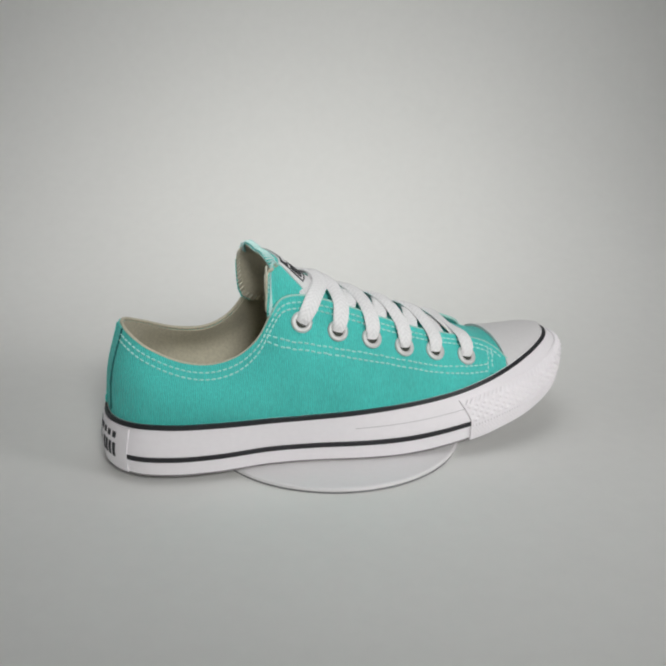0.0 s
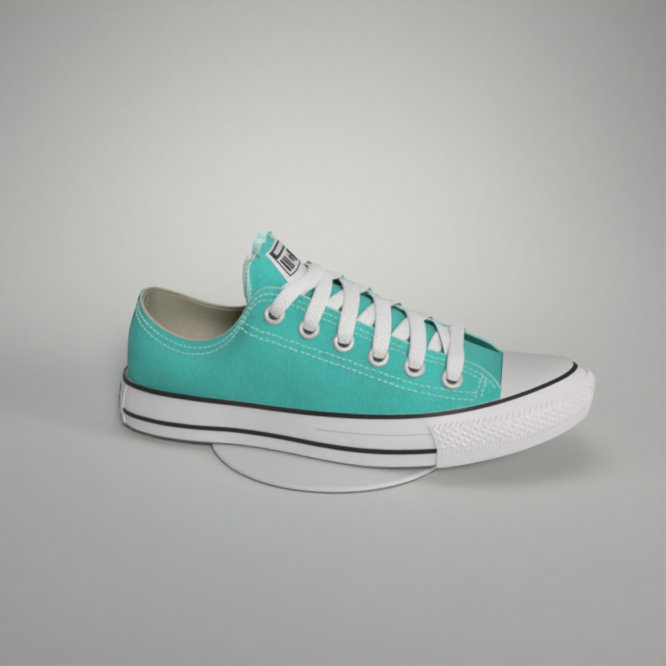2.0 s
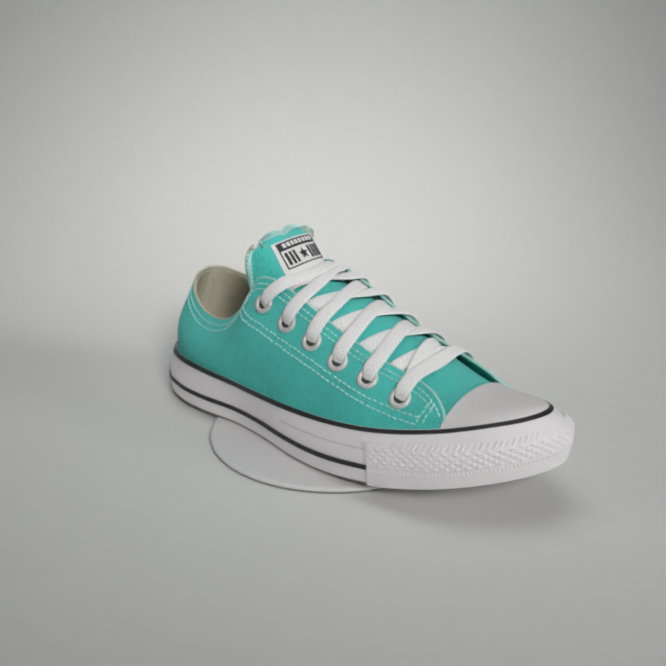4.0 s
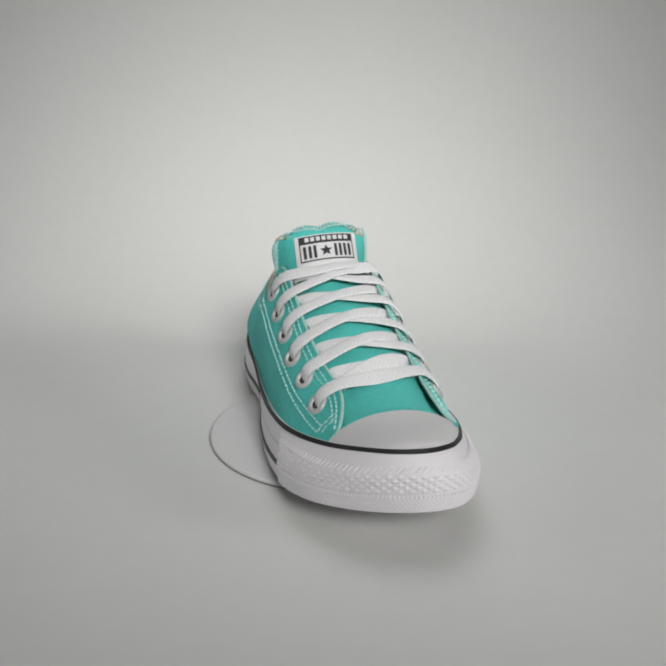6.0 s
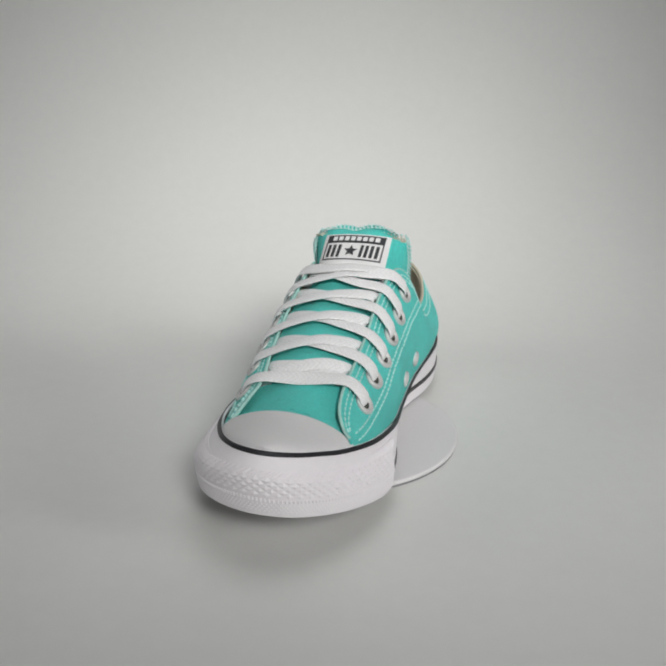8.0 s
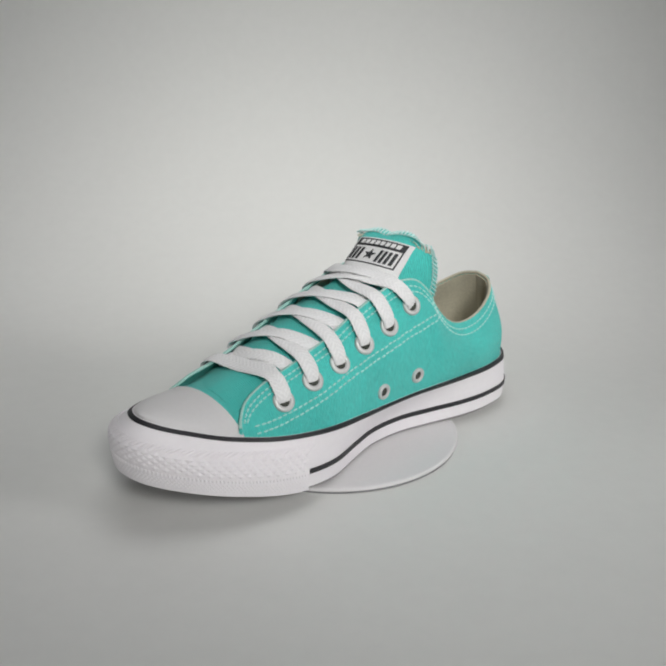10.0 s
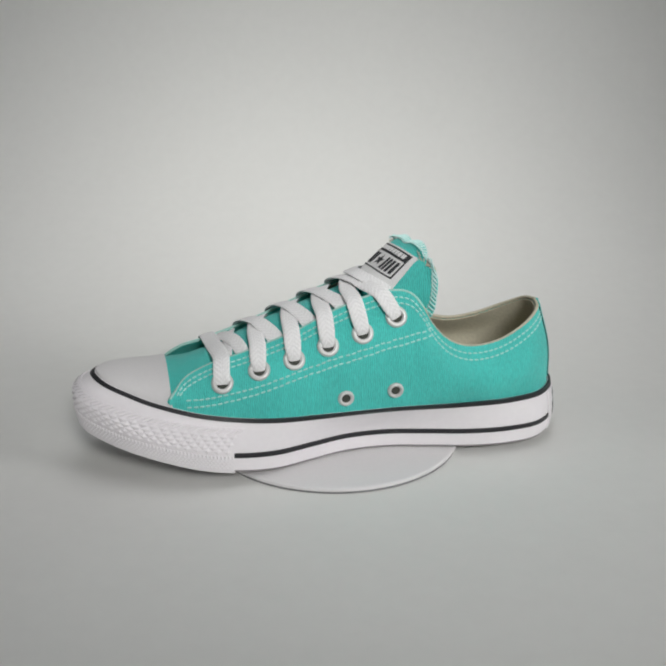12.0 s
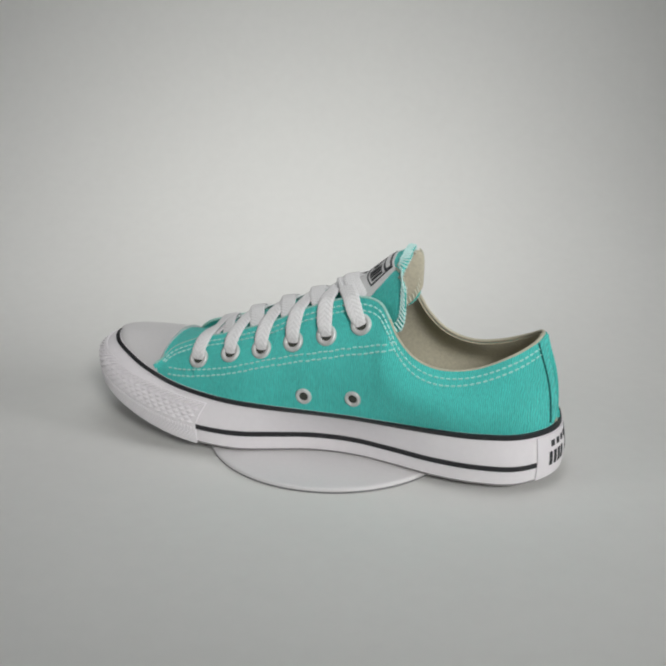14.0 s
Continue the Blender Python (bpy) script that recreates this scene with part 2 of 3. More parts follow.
TAN = np.roll(LOOP_O, -1, 0) - np.roll(LOOP_O, 1, 0)
TAN /= np.linalg.norm(TAN, axis=1, keepdims=True)
SIDE = np.stack([TAN[:, 1], -TAN[:, 0]], 1)  # outward


def wall(idx, h, off=0.0):
    """Points on the sole's side wall: idx round the outline (may be fractional), h 0 at the ground to 1 at the canvas."""
    idx, h, off = np.broadcast_arrays(np.asarray(idx, float), np.asarray(h, float), np.asarray(off, float))
    i0 = np.floor(idx).astype(int)
    fr = (idx - i0)[..., None]
    pick = lambda a: a[i0 % NL] * (1 - fr) + a[(i0 + 1) % NL] * fr
    o, r, s = pick(LOOP_O), pick(LOOP_R), pick(SIDE)
    toe = np.clip((o[..., 0] - 0.085) / 0.045, 0, 1)
    turn = 0.40 + 0.26 * toe
    up = (np.clip((h - turn) / (1 - turn), 0, 1) ** (1.35 + 0.25 * toe))[..., None]
    low = np.clip(1 - h / turn, 0, 1)[..., None] ** 2
    xy = o + (r - o) * up - s * (0.0008 + 0.0006 * toe[..., None]) * low + s * off[..., None]
    z0, z1 = z_low(o[..., 0]), z_rim(r[..., 0])
    return np.concatenate([xy, (z0 + (z1 - z0) * h)[..., None]], -1)


def at_x(side, x):
    """Index on the outline where the side ('a' or 'b') reaches x."""
    if side == "a":
        return float(np.interp(x, OA[:, 0], np.arange(NH)))
    return NL - float(np.interp(x, OB[:, 0], np.arange(NH)))


EDGE_A = [(-0.1175, -0.0035, 0.0745), (-0.1142, -0.0145, 0.0722), (-0.105, -0.0236, 0.0662), (-0.0875, -0.0292, 0.0588), (-0.0722, -0.0302, 0.0566),
          (-0.058, -0.0304, 0.0602), (-0.047, -0.0302, 0.0692), (-0.040, -0.0285, 0.0805), (-0.0335, -0.0268, 0.0890), (-0.022, -0.0245, 0.0898), (0.003, -0.0225, 0.0815),
          (0.024, -0.0203, 0.0728), (0.05, -0.0160, 0.0628), (0.074, -0.0104, 0.0558), (0.086, -0.0112, 0.0520), (0.0937, -0.0137, 0.0468), (0.0985, -0.0172, 0.0415)]
EDGE_B = [(-0.1175, -0.0035, 0.0745), (-0.1158, 0.0074, 0.0728), (-0.1064, 0.0182, 0.0675), (-0.0875, 0.0260, 0.0600), (-0.070, 0.0291, 0.0588),
          (-0.058, 0.0310, 0.0638), (-0.049, 0.0313, 0.0734), (-0.0435, 0.0300, 0.0830), (-0.037, 0.0268, 0.0895), (-0.025, 0.0255, 0.0905), (0.003, 0.0270, 0.0815),
          (0.024, 0.0292, 0.0715), (0.05, 0.0316, 0.0622), (0.072, 0.0338, 0.0556), (0.083, 0.0370, 0.0503), (0.088, 0.0415, 0.0445), (0.0908, 0.0462, 0.0412)]
bulge = smooth_fn([-0.14, -0.12, -0.10, -0.08, -0.04, 0.0, 0.03, 0.055, 0.075, 0.10], [0.0012, 0.0022, 0.0042, 0.0058, 0.0060, 0.0055, 0.005, 0.0035, 0.002, 0.0])


class Quarter:
    """One canvas side: a sheet from the sole's rim up to the collar and lacing edge."""

    def __init__(self, edge, side):
        self.n = 220
        self.edge = curve(edge, self.n)
        rim, x = (RA, self.edge[:, 0]) if side == "a" else (RB, self.edge[:, 0])
        x = np.where(x < -0.09, -0.09 + (x + 0.09) * (0.0386 / 0.0275), x)
        x = np.maximum.accumulate(x)
        at = np.interp(x, rim[:, 0], np.arange(NH))
        px = np.interp(at, np.arange(NH), rim[:, 0])
        py = np.interp(at, np.arange(NH), rim[:, 1])
        self.rim = np.stack([px, py, z_rim(px) - 0.002], 1)
        d = np.gradient(self.rim, axis=0)
        out = np.stack([d[:, 1], -d[:, 0], 0 * px], 1) * (1 if side == "a" else -1)
        self.out = out / (np.linalg.norm(out, axis=1, keepdims=True) + 1e-9)
        self.out[0] = (-1, 0, 0)
        self.rim = self.rim - self.out * 0.0014
        lift = np.clip(self.edge[:, 0:1] / 0.06, 0, 1)
        self.out = self.out * (1 - 0.5 * lift) + np.array([0, 0, 0.6]) * lift
        self.side = side

    def at(self, u, v, off=0.0):
        """u along (0 heel to 1 front tip), v up (0 rim to 1 edge), off: metres off the surface."""
        u, v = np.broadcast_arrays(np.asarray(u, float), np.asarray(v, float))
        k = np.arange(self.n)
        pick = lambda a: np.stack([np.interp(u * (self.n - 1), k, a[:, c]) for c in range(3)], -1)
        e, r, o = pick(self.edge), pick(self.rim), pick(self.out)
        b = bulge(0.5 * (e[..., 0] + r[..., 0]))[..., None]
        vv = v[..., None]
        P = r + (e - r) * vv + o * b * 1.15 * np.sin(np.pi * np.clip(vv, 0, 1)) ** 1.4
        if np.any(off):
            P = P + self.normal(u, v) * np.asarray(off, float)[..., None] if np.ndim(off) else P + self.normal(u, v) * off
        return P

    def normal(self, u, v):
        du = self.at(np.minimum(u + 0.004, 1), v) - self.at(np.maximum(u - 0.004, 0), v)
        dv = self.at(u, np.minimum(v + 0.02, 1)) - self.at(u, np.maximum(v - 0.02, 0))
        n = np.cross(du, dv)
        n = n / (np.linalg.norm(n, axis=-1, keepdims=True) + 1e-12)
        P = self.at(u, v)
        way = np.stack([np.minimum(P[..., 0] + 0.08, 0) * 1.5, P[..., 1] - t_mid(P[..., 0]), 0 * P[..., 0] + 0.008], -1)
        flip = np.where((n * way).sum(-1, keepdims=True) < 0, -1, 1)
        return n * flip

    def find(self, x, z):
        """(u, v) of the surface point at that x and z."""
        uu, vv = np.meshgrid(np.linspace(0.02, 0.99, 300), np.linspace(0.05, 0.98, 120), indexing="ij")
        P = self.at(uu, vv)
        k = np.argmin((P[..., 0] - x) ** 2 + (P[..., 2] - z) ** 2)
        return uu.ravel()[k], vv.ravel()[k]


QA, QB = Quarter(EDGE_A, "a"), Quarter(EDGE_B, "b")

# crest of the forefoot, and of the tongue
crest = smooth_fn([0.045, 0.055, 0.07, 0.085, 0.098, 0.112, 0.121, 0.127, 0.1310], [0.0680, 0.0635, 0.0572, 0.0525, 0.0505, 0.0508, 0.0513, 0.0511, 0.0505])
t_crest = smooth_fn([-0.0445, -0.040, -0.034, -0.0232, -0.010, 0.003, 0.025, 0.05, 0.074, 0.09], [0.1098, 0.1090, 0.1063, 0.0975, 0.0888, 0.0830, 0.0748, 0.0648, 0.0550, 0.0500])
t_mid = smooth_fn([-0.05, -0.01, 0.003, 0.024, 0.05, 0.072, 0.095], [0.0, 0.0005, 0.002, 0.004, 0.0075, 0.0113, 0.0135])
t_half = smooth_fn([-0.0445, -0.032, -0.022, -0.014, -0.004, 0.006, 0.02, 0.05, 0.09], [0.0265, 0.0275, 0.0275, 0.0270, 0.0252, 0.0242, 0.0238, 0.0228, 0.0205])


def tongue_at(a, y, off=0.0):
    """A point of the tongue: a along it, y across from its middle."""
    a, y = np.broadcast_arrays(np.asarray(a, float), np.asarray(y, float))
    skew = np.clip((0.0 - a) / 0.02, 0, 1) * 0.25
    side = np.minimum(np.abs(y) / 0.0275, 1.0)
    fade = np.clip((-0.001 - a) / 0.011, 0, 1)
    wrap = np.clip(a - skew * y + 0.0460 + 0.19 * y, 0, 0.03) * fade * side ** 3.6
    sink = 0.0105 * np.clip((a + 0.0445) / 0.0295, 0, 1) * fade * side ** 3.6
    low = np.clip((a + 0.022) / 0.012, 0, 1)
    P = np.stack([a - skew * y - wrap, y + t_mid(a), t_crest(a) - (0.0009 + 0.0022 * low) * (y / 0.016) ** 2 - sink], -1)
    return P + np.array([0.62, 0, 0.78]) * np.asarray(off)[..., None]


def capsule_row(points, ups, length, radius, name, parent, mat=THREAD, along=None, label=""):
    """Small stitches, one on each point, lying along the row (or along the given ways)."""
    P, N = np.array(points), np.array(ups)
    D = np.gradient(P, axis=0) if along is None else np.array(along)
    D = D / (np.linalg.norm(D, axis=1, keepdims=True) + 1e-12)
    verts, faces = [], []
    for p, n, d in zip(P, N, D):
        s = np.cross(d, n)
        s /= np.linalg.norm(s) + 1e-12
        k = len(verts)
        for t, w in ((-0.5, 0.35), (-0.3, 1.0), (0.3, 1.0), (0.5, 0.35)):
            c = p + d * t * length
            verts += [c - s * radius * w - n * radius * 0.4, c + n * radius * w, c + s * radius * w - n * radius * 0.4]
        for q in range(3):
            a = k + 3 * q
            faces += [(a, a + 3, a + 4, a + 1), (a + 1, a + 4, a + 5, a + 2)]
        faces += [(k, k + 1, k + 2), (k + 9, k + 11, k + 10)]
    return tagged(from_arrays(name, verts, faces, mat, parent, label), kind="stuff")


# ----------------------------------------------------------------- shoe parts
def band(name, i0, i1, hs, off, mat, parent, label="", thick=0.0012, step=1.0):
    """A strip of the side wall from index i0 to i1 (whole loop when both are None)."""
    loop = i0 is None
    idx = np.arange(NL) if loop else np.linspace(i0, i1, max(8, int(abs(i1 - i0) / step)))
    P = wall(idx[:, None], np.array(hs)[None, :], off)
    v, f = shell(P, thick, loop)
    return from_arrays(name, v, f, mat, parent, label)


BUMP_A, BUMP_B = at_x("a", 0.0692), at_x("b", 0.0590)
HEEL_A, HEEL_B = at_x("a", -0.1175), at_x("b", -0.1222)


def build_sole(shoe):
    band("foxing", None, None, np.linspace(0.05, 1.0, 14), 0.0, RUBBER, shoe, "smooth white rubber sidewall")
    # outsole with its flat underside
    rings = [wall(np.arange(NL), h, o) for h, o in ((0.075, -0.0004), (0.03, -0.0006), (0.0, -0.0008))]
    inner = rings[-1].copy()
    centre_y = np.interp(inner[:, 0], OA[:, 0], 0.5 * (OA[:, 1] + np.interp(OA[:, 0], OB[:, 0], OB[:, 1])))
    for k in (0.7, 0.35, 0.03):
        q = inner.copy()
        q[:, 1] = centre_y + (inner[:, 1] - centre_y) * k
        q[:, 0] = 0.004 + (inner[:, 0] - 0.004) * (0.55 + 0.45 * k)
        q[:, 2] = z_low(q[:, 0])
        rings.append(q)
    P = np.stack(rings, 1)
    from_arrays("outsole", P.reshape(-1, 3), grid_faces(NL, len(rings), 0, True), SOLE, shoe, "thin grey-brown rubber outsole")
    rise = np.linalg.norm(wall(np.arange(NL), 1.0) - wall(np.arange(NL), 0.9), axis=1)[:, None]
    P = wall(np.arange(NL)[:, None], 1 - 0.1 * np.array([[0.0025, 0.0022, 0.0002, -0.0001]]) / rise, 0.0006)
    v, f = shell(P, 0.0014, True)
    from_arrays("upper_stripe", v, f, BLACK, shoe, "black rubber stripe along the canvas")
    band("lower_stripe", HEEL_A, BUMP_A, [0.312, 0.32, 0.395, 0.403], 0.0006, BLACK, shoe, "black rubber stripe")
    band("lower_stripe", BUMP_B, HEEL_B, [0.312, 0.32, 0.395, 0.403], 0.0006, BLACK, shoe, "black rubber stripe")
    band("rubber_seam", at_x("a", 0.005), BUMP_A, [0.655, 0.665], 0.0002, GREY, shoe, "fine seam line in the sidewall", 0.0006)
    # toe bumper with its moulded relief
    hs = [0.0, 0.02, 0.1, 0.2, 0.3, 0.4, 0.5, 0.6, 0.7, 0.8, 0.835, 0.845]
    bumper = band("toe_bumper", BUMP_A, BUMP_B, hs, 0.0011, RUBBER, shoe, "thick white rubber toe bumper with moulded diamonds", 0.0016)
    idx = np.arange(BUMP_A, BUMP_B, 0.25)
    W = wall(idx, 0.5, 0.0011)
    arc = np.concatenate([[0], np.cumsum(np.linalg.norm(np.diff(W, axis=0), axis=1))])
    total = arc[-1]
    back = lambda s: np.interp(s, arc, idx)
    surf = lambda s, h, o=0.0: wall(back(s), h, 0.0011 + o)
    verts, faces = [], []

    def pyramid(cs, ch, ds, dh, height):
        k = len(verts)
        for s, h in ((cs - ds, ch), (cs, ch - dh), (cs + ds, ch), (cs, ch + dh)):
            verts.append(surf(s, h, -0.0001))
        verts.append(surf(cs, ch, height))
        faces.extend([(k, k + 1, k + 4), (k + 1, k + 2, k + 4), (k + 2, k + 3, k + 4), (k + 3, k, k + 4)])

    pitch, n = 0.0052, int(total / 0.0052)
    for row in range(5):
        for j in range(n):
            s = 0.003 + (j + 0.5 * (row % 2)) * pitch
            if s < total - 0.003:
                pyramid(s, 0.43 + row * 0.066, pitch * 0.47, 0.062, 0.00075)
    tagged(from_arrays("diamond_relief", verts, faces, RUBBER, bumper, smooth=False), kind="stuff")
    verts, faces = [], []

    def rib(s0, h0, s1, h1, half, height):
        k = len(verts)
        for s, h in ((s0, h0), (s1, h1)):
            verts.extend([surf(s - half, h, -0.0001), surf(s, h, height), surf(s + half, h, -0.0001)])
        faces.extend([(k, k + 3, k + 4, k + 1), (k + 1, k + 4, k + 5, k + 2), (k, k + 1, k + 2), (k + 3, k + 5, k + 4)])

    for j in range(int(total / 0.0030)):
        s = 0.002 + j * 0.0030
        rib(s, 0.745, s + 0.0030, 0.82, 0.0010, 0.00080)
    for j in range(int(total / 0.0019)):
        s = 0.0015 + j * 0.0019
        rib(s, 0.29, s, 0.345, 0.0007, 0.00055)
    tagged(from_arrays("rib_relief", verts, faces, RUBBER, bumper, smooth=False), kind="stuff")
    verts, faces = [], []
    for row in range(4):
        for j in range(int(total / 0.0021)):
            s = 0.002 + (j + 0.5 * (row % 2)) * 0.0021
            pyramid(s, 0.10 + row * 0.045, 0.0009, 0.03, 0.00030)
    tagged(from_arrays("tread_relief", verts, faces, RUBBER, bumper, smooth=False), kind="stuff")
    # heel patch with its printed marks
    a, b = HEEL_B - NL, HEEL_A
    patch = band("heel_patch", a, b, [0.04, 0.07, 0.2, 0.4, 0.6, 0.8, 0.865, 0.88], 0.0009, RUBBER, shoe, "white rubber heel patch with black print", 0.0016, step=0.6)
    idx = np.arange(a, b, 0.25)
    W = wall(idx, 0.5, 0.0009)
    arc2 = np.concatenate([[0], np.cumsum(np.linalg.norm(np.diff(W, axis=0), axis=1))])
    mid2 = arc2[-1] / 2
    place = lambda u, v, h: wall(np.interp(mid2 - u, arc2, idx), v, 0.00085 + h)
    bars = [(-0.0208 + 0.0053 * k, -0.0208 + 0.0053 * k + 0.0030, 0.64, 0.755) for k in range(8)]
    bars += [(s * (0.0078 + 0.0040 * k) - 0.0012, s * (0.0078 + 0.0040 * k) + 0.0012, v, v + 0.0675) for s in (-1, 1) for k in range(4) for v in (0.27, 0.3375, 0.405, 0.4725)]
    box_bars(place, bars, 0.0003, "printed_bar", INK, patch, "black printed bars")
    star(lambda u, v: place(u, 0.41 + v * 38, 0.0004), 0.0042, patch)


def star(place, r, parent):
    verts = [place(0, 0)]
    for k in range(10):
        q = r if k % 2 == 0 else r * 0.42
        verts.append(place(q * math.sin(k * math.pi / 5), q * math.cos(k * math.pi / 5)))
    from_arrays("star", verts, [(0, 1 + k, 1 + (k + 1) % 10) for k in range(10)], INK, parent, "black five-pointed star", smooth=False)


def build_upper(shoe):
    u = np.linspace(0, 1, 200)
    v = np.concatenate([np.linspace(0, 0.9, 22), np.linspace(0.93, 1.0, 4)])
    rows = {}
    for q, name in ((QA, "outer_quarter"), (QB, "inner_quarter")):
        P = q.at(u[:, None], v[None, :])
        if q.side == "b":
            P = P[::-1]
        vt, f = shell(P, 0.0015)
        panel = from_arrays(name, vt, f, CANVAS, shoe, "turquoise canvas side panel with double stitching")
        # cream lining inside the collar
        uu = np.linspace(0, 0.62, 110)
        vv = np.linspace(0.0, 0.985, 16)
        L = q.at(uu[:, None], vv[None, :]) - q.normal(uu[:, None] + 0 * vv, vv[None, :] + 0 * uu[:, None]) * 0.0020
        vt, f = shell(L if q.side == "a" else L[::-1], 0.0007)
        from_arrays("lining", vt, f, LINING, shoe, "cream cotton lining")
        # rolled collar binding on the opening's edge
        uu = np.linspace(0.0, 0.40, 130)
        E = q.at(uu, 1.0 + 0 * uu)
        N = q.normal(uu, 0.97 + 0 * uu)
        T = np.gradient(E, axis=0)
        T /= np.linalg.norm(T, axis=1, keepdims=True)
        B = np.cross(T, N)
        ring = np.linspace(0, 2 * np.pi, 9)
        C = E - N * 0.0010 + np.array([0, 0, 0.0001])
        tube = C[:, None] + 0.0010 * (np.cos(ring)[None, :, None] * N[:, None] + np.sin(ring)[None, :, None] * B[:, None])
        from_arrays("collar_binding", tube.reshape(-1, 3), grid_faces(len(uu), 9), LINING, shoe, "cream rolled collar binding")
        # double stitch rows along collar and lacing edge
        span = np.linalg.norm(q.edge - q.rim, axis=1)
        du = np.concatenate([[0], np.cumsum(np.linalg.norm(np.diff(q.edge, axis=0), axis=1))])
        for k, inset in enumerate((0.0034, 0.0064)):
            s = np.arange(0.004, du[-1] - (0.012 if k else 0.006), 0.0031)
            uq = np.interp(s, du, np.linspace(0, 1, q.n))
            vq = 1 - inset / np.interp(uq, np.linspace(0, 1, q.n), span)
            ok = vq > 0.12
            pts = q.at(uq[ok], vq[ok])
            nn = q.normal(uq[ok], vq[ok])
            capsule_row(pts + nn * 0.0001, nn, 0.0025, 0.00058, "stitching", panel)
        # double diagonal row under the eyelets
        line = smooth_fn([-0.05, -0.043, -0.02, 0.02, 0.05, 0.075, 0.09], [0.0722, 0.0709, 0.0654, 0.0551, 0.0461, 0.0414, 0.0407])
        for low in (0.0, 0.0034):
            xs = np.arange(-0.0415 if q.side == "a" else -0.047, 0.086 if q.side == "a" else 0.084, 0.0032)
            zs = line(xs + (0.0 if q.side == "a" else 0.003)) - low + (0.0011 if q.side == "a" else 0.0)
            uv = np.array([q.find(x, z) for x, z in zip(xs, zs)])
            pts, nn = q.at(uv[:, 0], uv[:, 1]), q.normal(uv[:, 0], uv[:, 1])
            keep = np.abs(pts[:, 2] - zs) < 0.002
            capsule_row(pts[keep] + nn[keep] * 0.0001, nn[keep], 0.0026, 0.00058, "stitching", panel)
        for x0 in ((0.0845, 0.0875) if q.side == "a" else ()):
            z0, z1 = float(z_rim(x0)) + 0.0032, float(np.interp(x0, q.edge[:, 0], q.edge[:, 2])) - 0.0034
            zs = np.arange(z0, max(z1, z0 + 0.004), 0.0021)
            uv = np.array([q.find(x0 + 0.25 * (z - z0), z) for z in zs])
            pts, nn = q.at(uv[:, 0], uv[:, 1]), q.normal(uv[:, 0], uv[:, 1])
            capsule_row(pts + nn * 0.0001, nn, 0.0022, 0.00055, "stitching", panel)
        rows[q.side] = panel
        # folded pale edge along the lacing opening
        uu = np.linspace(0.40, 0.995, 150)
        E = q.at(uu, 1.0 + 0 * uu)
        N = q.normal(uu, 0.97 + 0 * uu)
        T = np.gradient(E, axis=0)
        T /= np.linalg.norm(T, axis=1, keepdims=True)
        B = np.cross(T, N)
        tube = (E - N * 0.0008)[:, None] + 0.0009 * (np.cos(ring)[None, :, None] * N[:, None] + np.sin(ring)[None, :, None] * B[:, None])
        from_arrays("folded_edge", tube.reshape(-1, 3), grid_faces(len(uu), 9), FOLD, panel, "pale folded canvas edge")
    # heel stay: a narrow strip up the back seam
    vv = np.linspace(0.07, 0.995, 24)
    strip = lambda q, uu: q.at(uu[:, None], vv[None, :]) + q.normal(uu[:, None] + 0 * vv, vv[None, :] + 0 * uu[:, None]) * 0.0009
    A, B = strip(QA, np.linspace(0.0, 0.027, 8)), strip(QB, np.linspace(0.0, 0.040, 10))
    mid = 0.5 * (A[0] + B[0])
    mid[:, 0] -= 0.0006
    P = np.concatenate([A[::-1][:-1], mid[None], B[1:]])
    vt, f = shell(P[::-1], 0.0010)
    stay = from_arrays("heel_stay", vt, f, CANVAS, shoe, "turquoise canvas strip up the heel seam")
    for q, u1 in ((QA, 0.0275), (QB, 0.0405)):
        C = q.at(u1 + 0 * vv, vv) + q.normal(u1 + 0 * vv, vv) * 0.0002
        ring = np.linspace(0, 2 * np.pi, 7)
        tube = C[:, None] + 0.0006 * np.stack([np.cos(ring), np.sin(ring), 0 * ring], -1)[None]
        from_arrays("seam", tube.reshape(-1, 3), grid_faces(len(vv), 7), SEAM, stay, "dark green seam line")
    # insole
    idx = np.arange(NL)
    r0 = wall(idx, 0.75, -0.004)
    r0[:, 2] = z_low(r0[:, 0]) + 0.019
    r1 = r0.copy()
    r1[:, 1] = r0[:, 1] * 0.02
    from_arrays("insole", np.stack([r0, r1], 1).reshape(-1, 3), grid_faces(NL, 2, 0, True), LINING, shoe, "cream insole")


def chord(k, w, drop=0.0):
    """The forefoot's crown: k index on both rim halves, w across from outer to inner side."""
    k, w = np.broadcast_arrays(np.asarray(k, float), np.asarray(w, float))
    n = np.arange(NH)
    a = np.stack([np.interp(k, n, RA[:, c]) for c in range(2)], -1)
    b = np.stack([np.interp(k, n, RB[:, c]) for c in range(2)], -1)
    xy = a + (b - a) * w[..., None]
    za, zb = z_rim(a[..., 0]), z_rim(b[..., 0])
    base = za + (zb - za) * w - 0.001
    mx = 0.5 * (a[..., 0] + b[..., 0])
    rise = np.maximum(crest(mx) - z_rim(mx) + 0.001, 0)
    z = base + rise * np.clip(1 - (2 * w - 1) ** 2, 0, 1) ** 0.72 - drop
    return np.concatenate([xy, z[..., None]], -1)


K_CAP = float(np.interp(0.0975, RA[:, 0], np.arange(NH)))


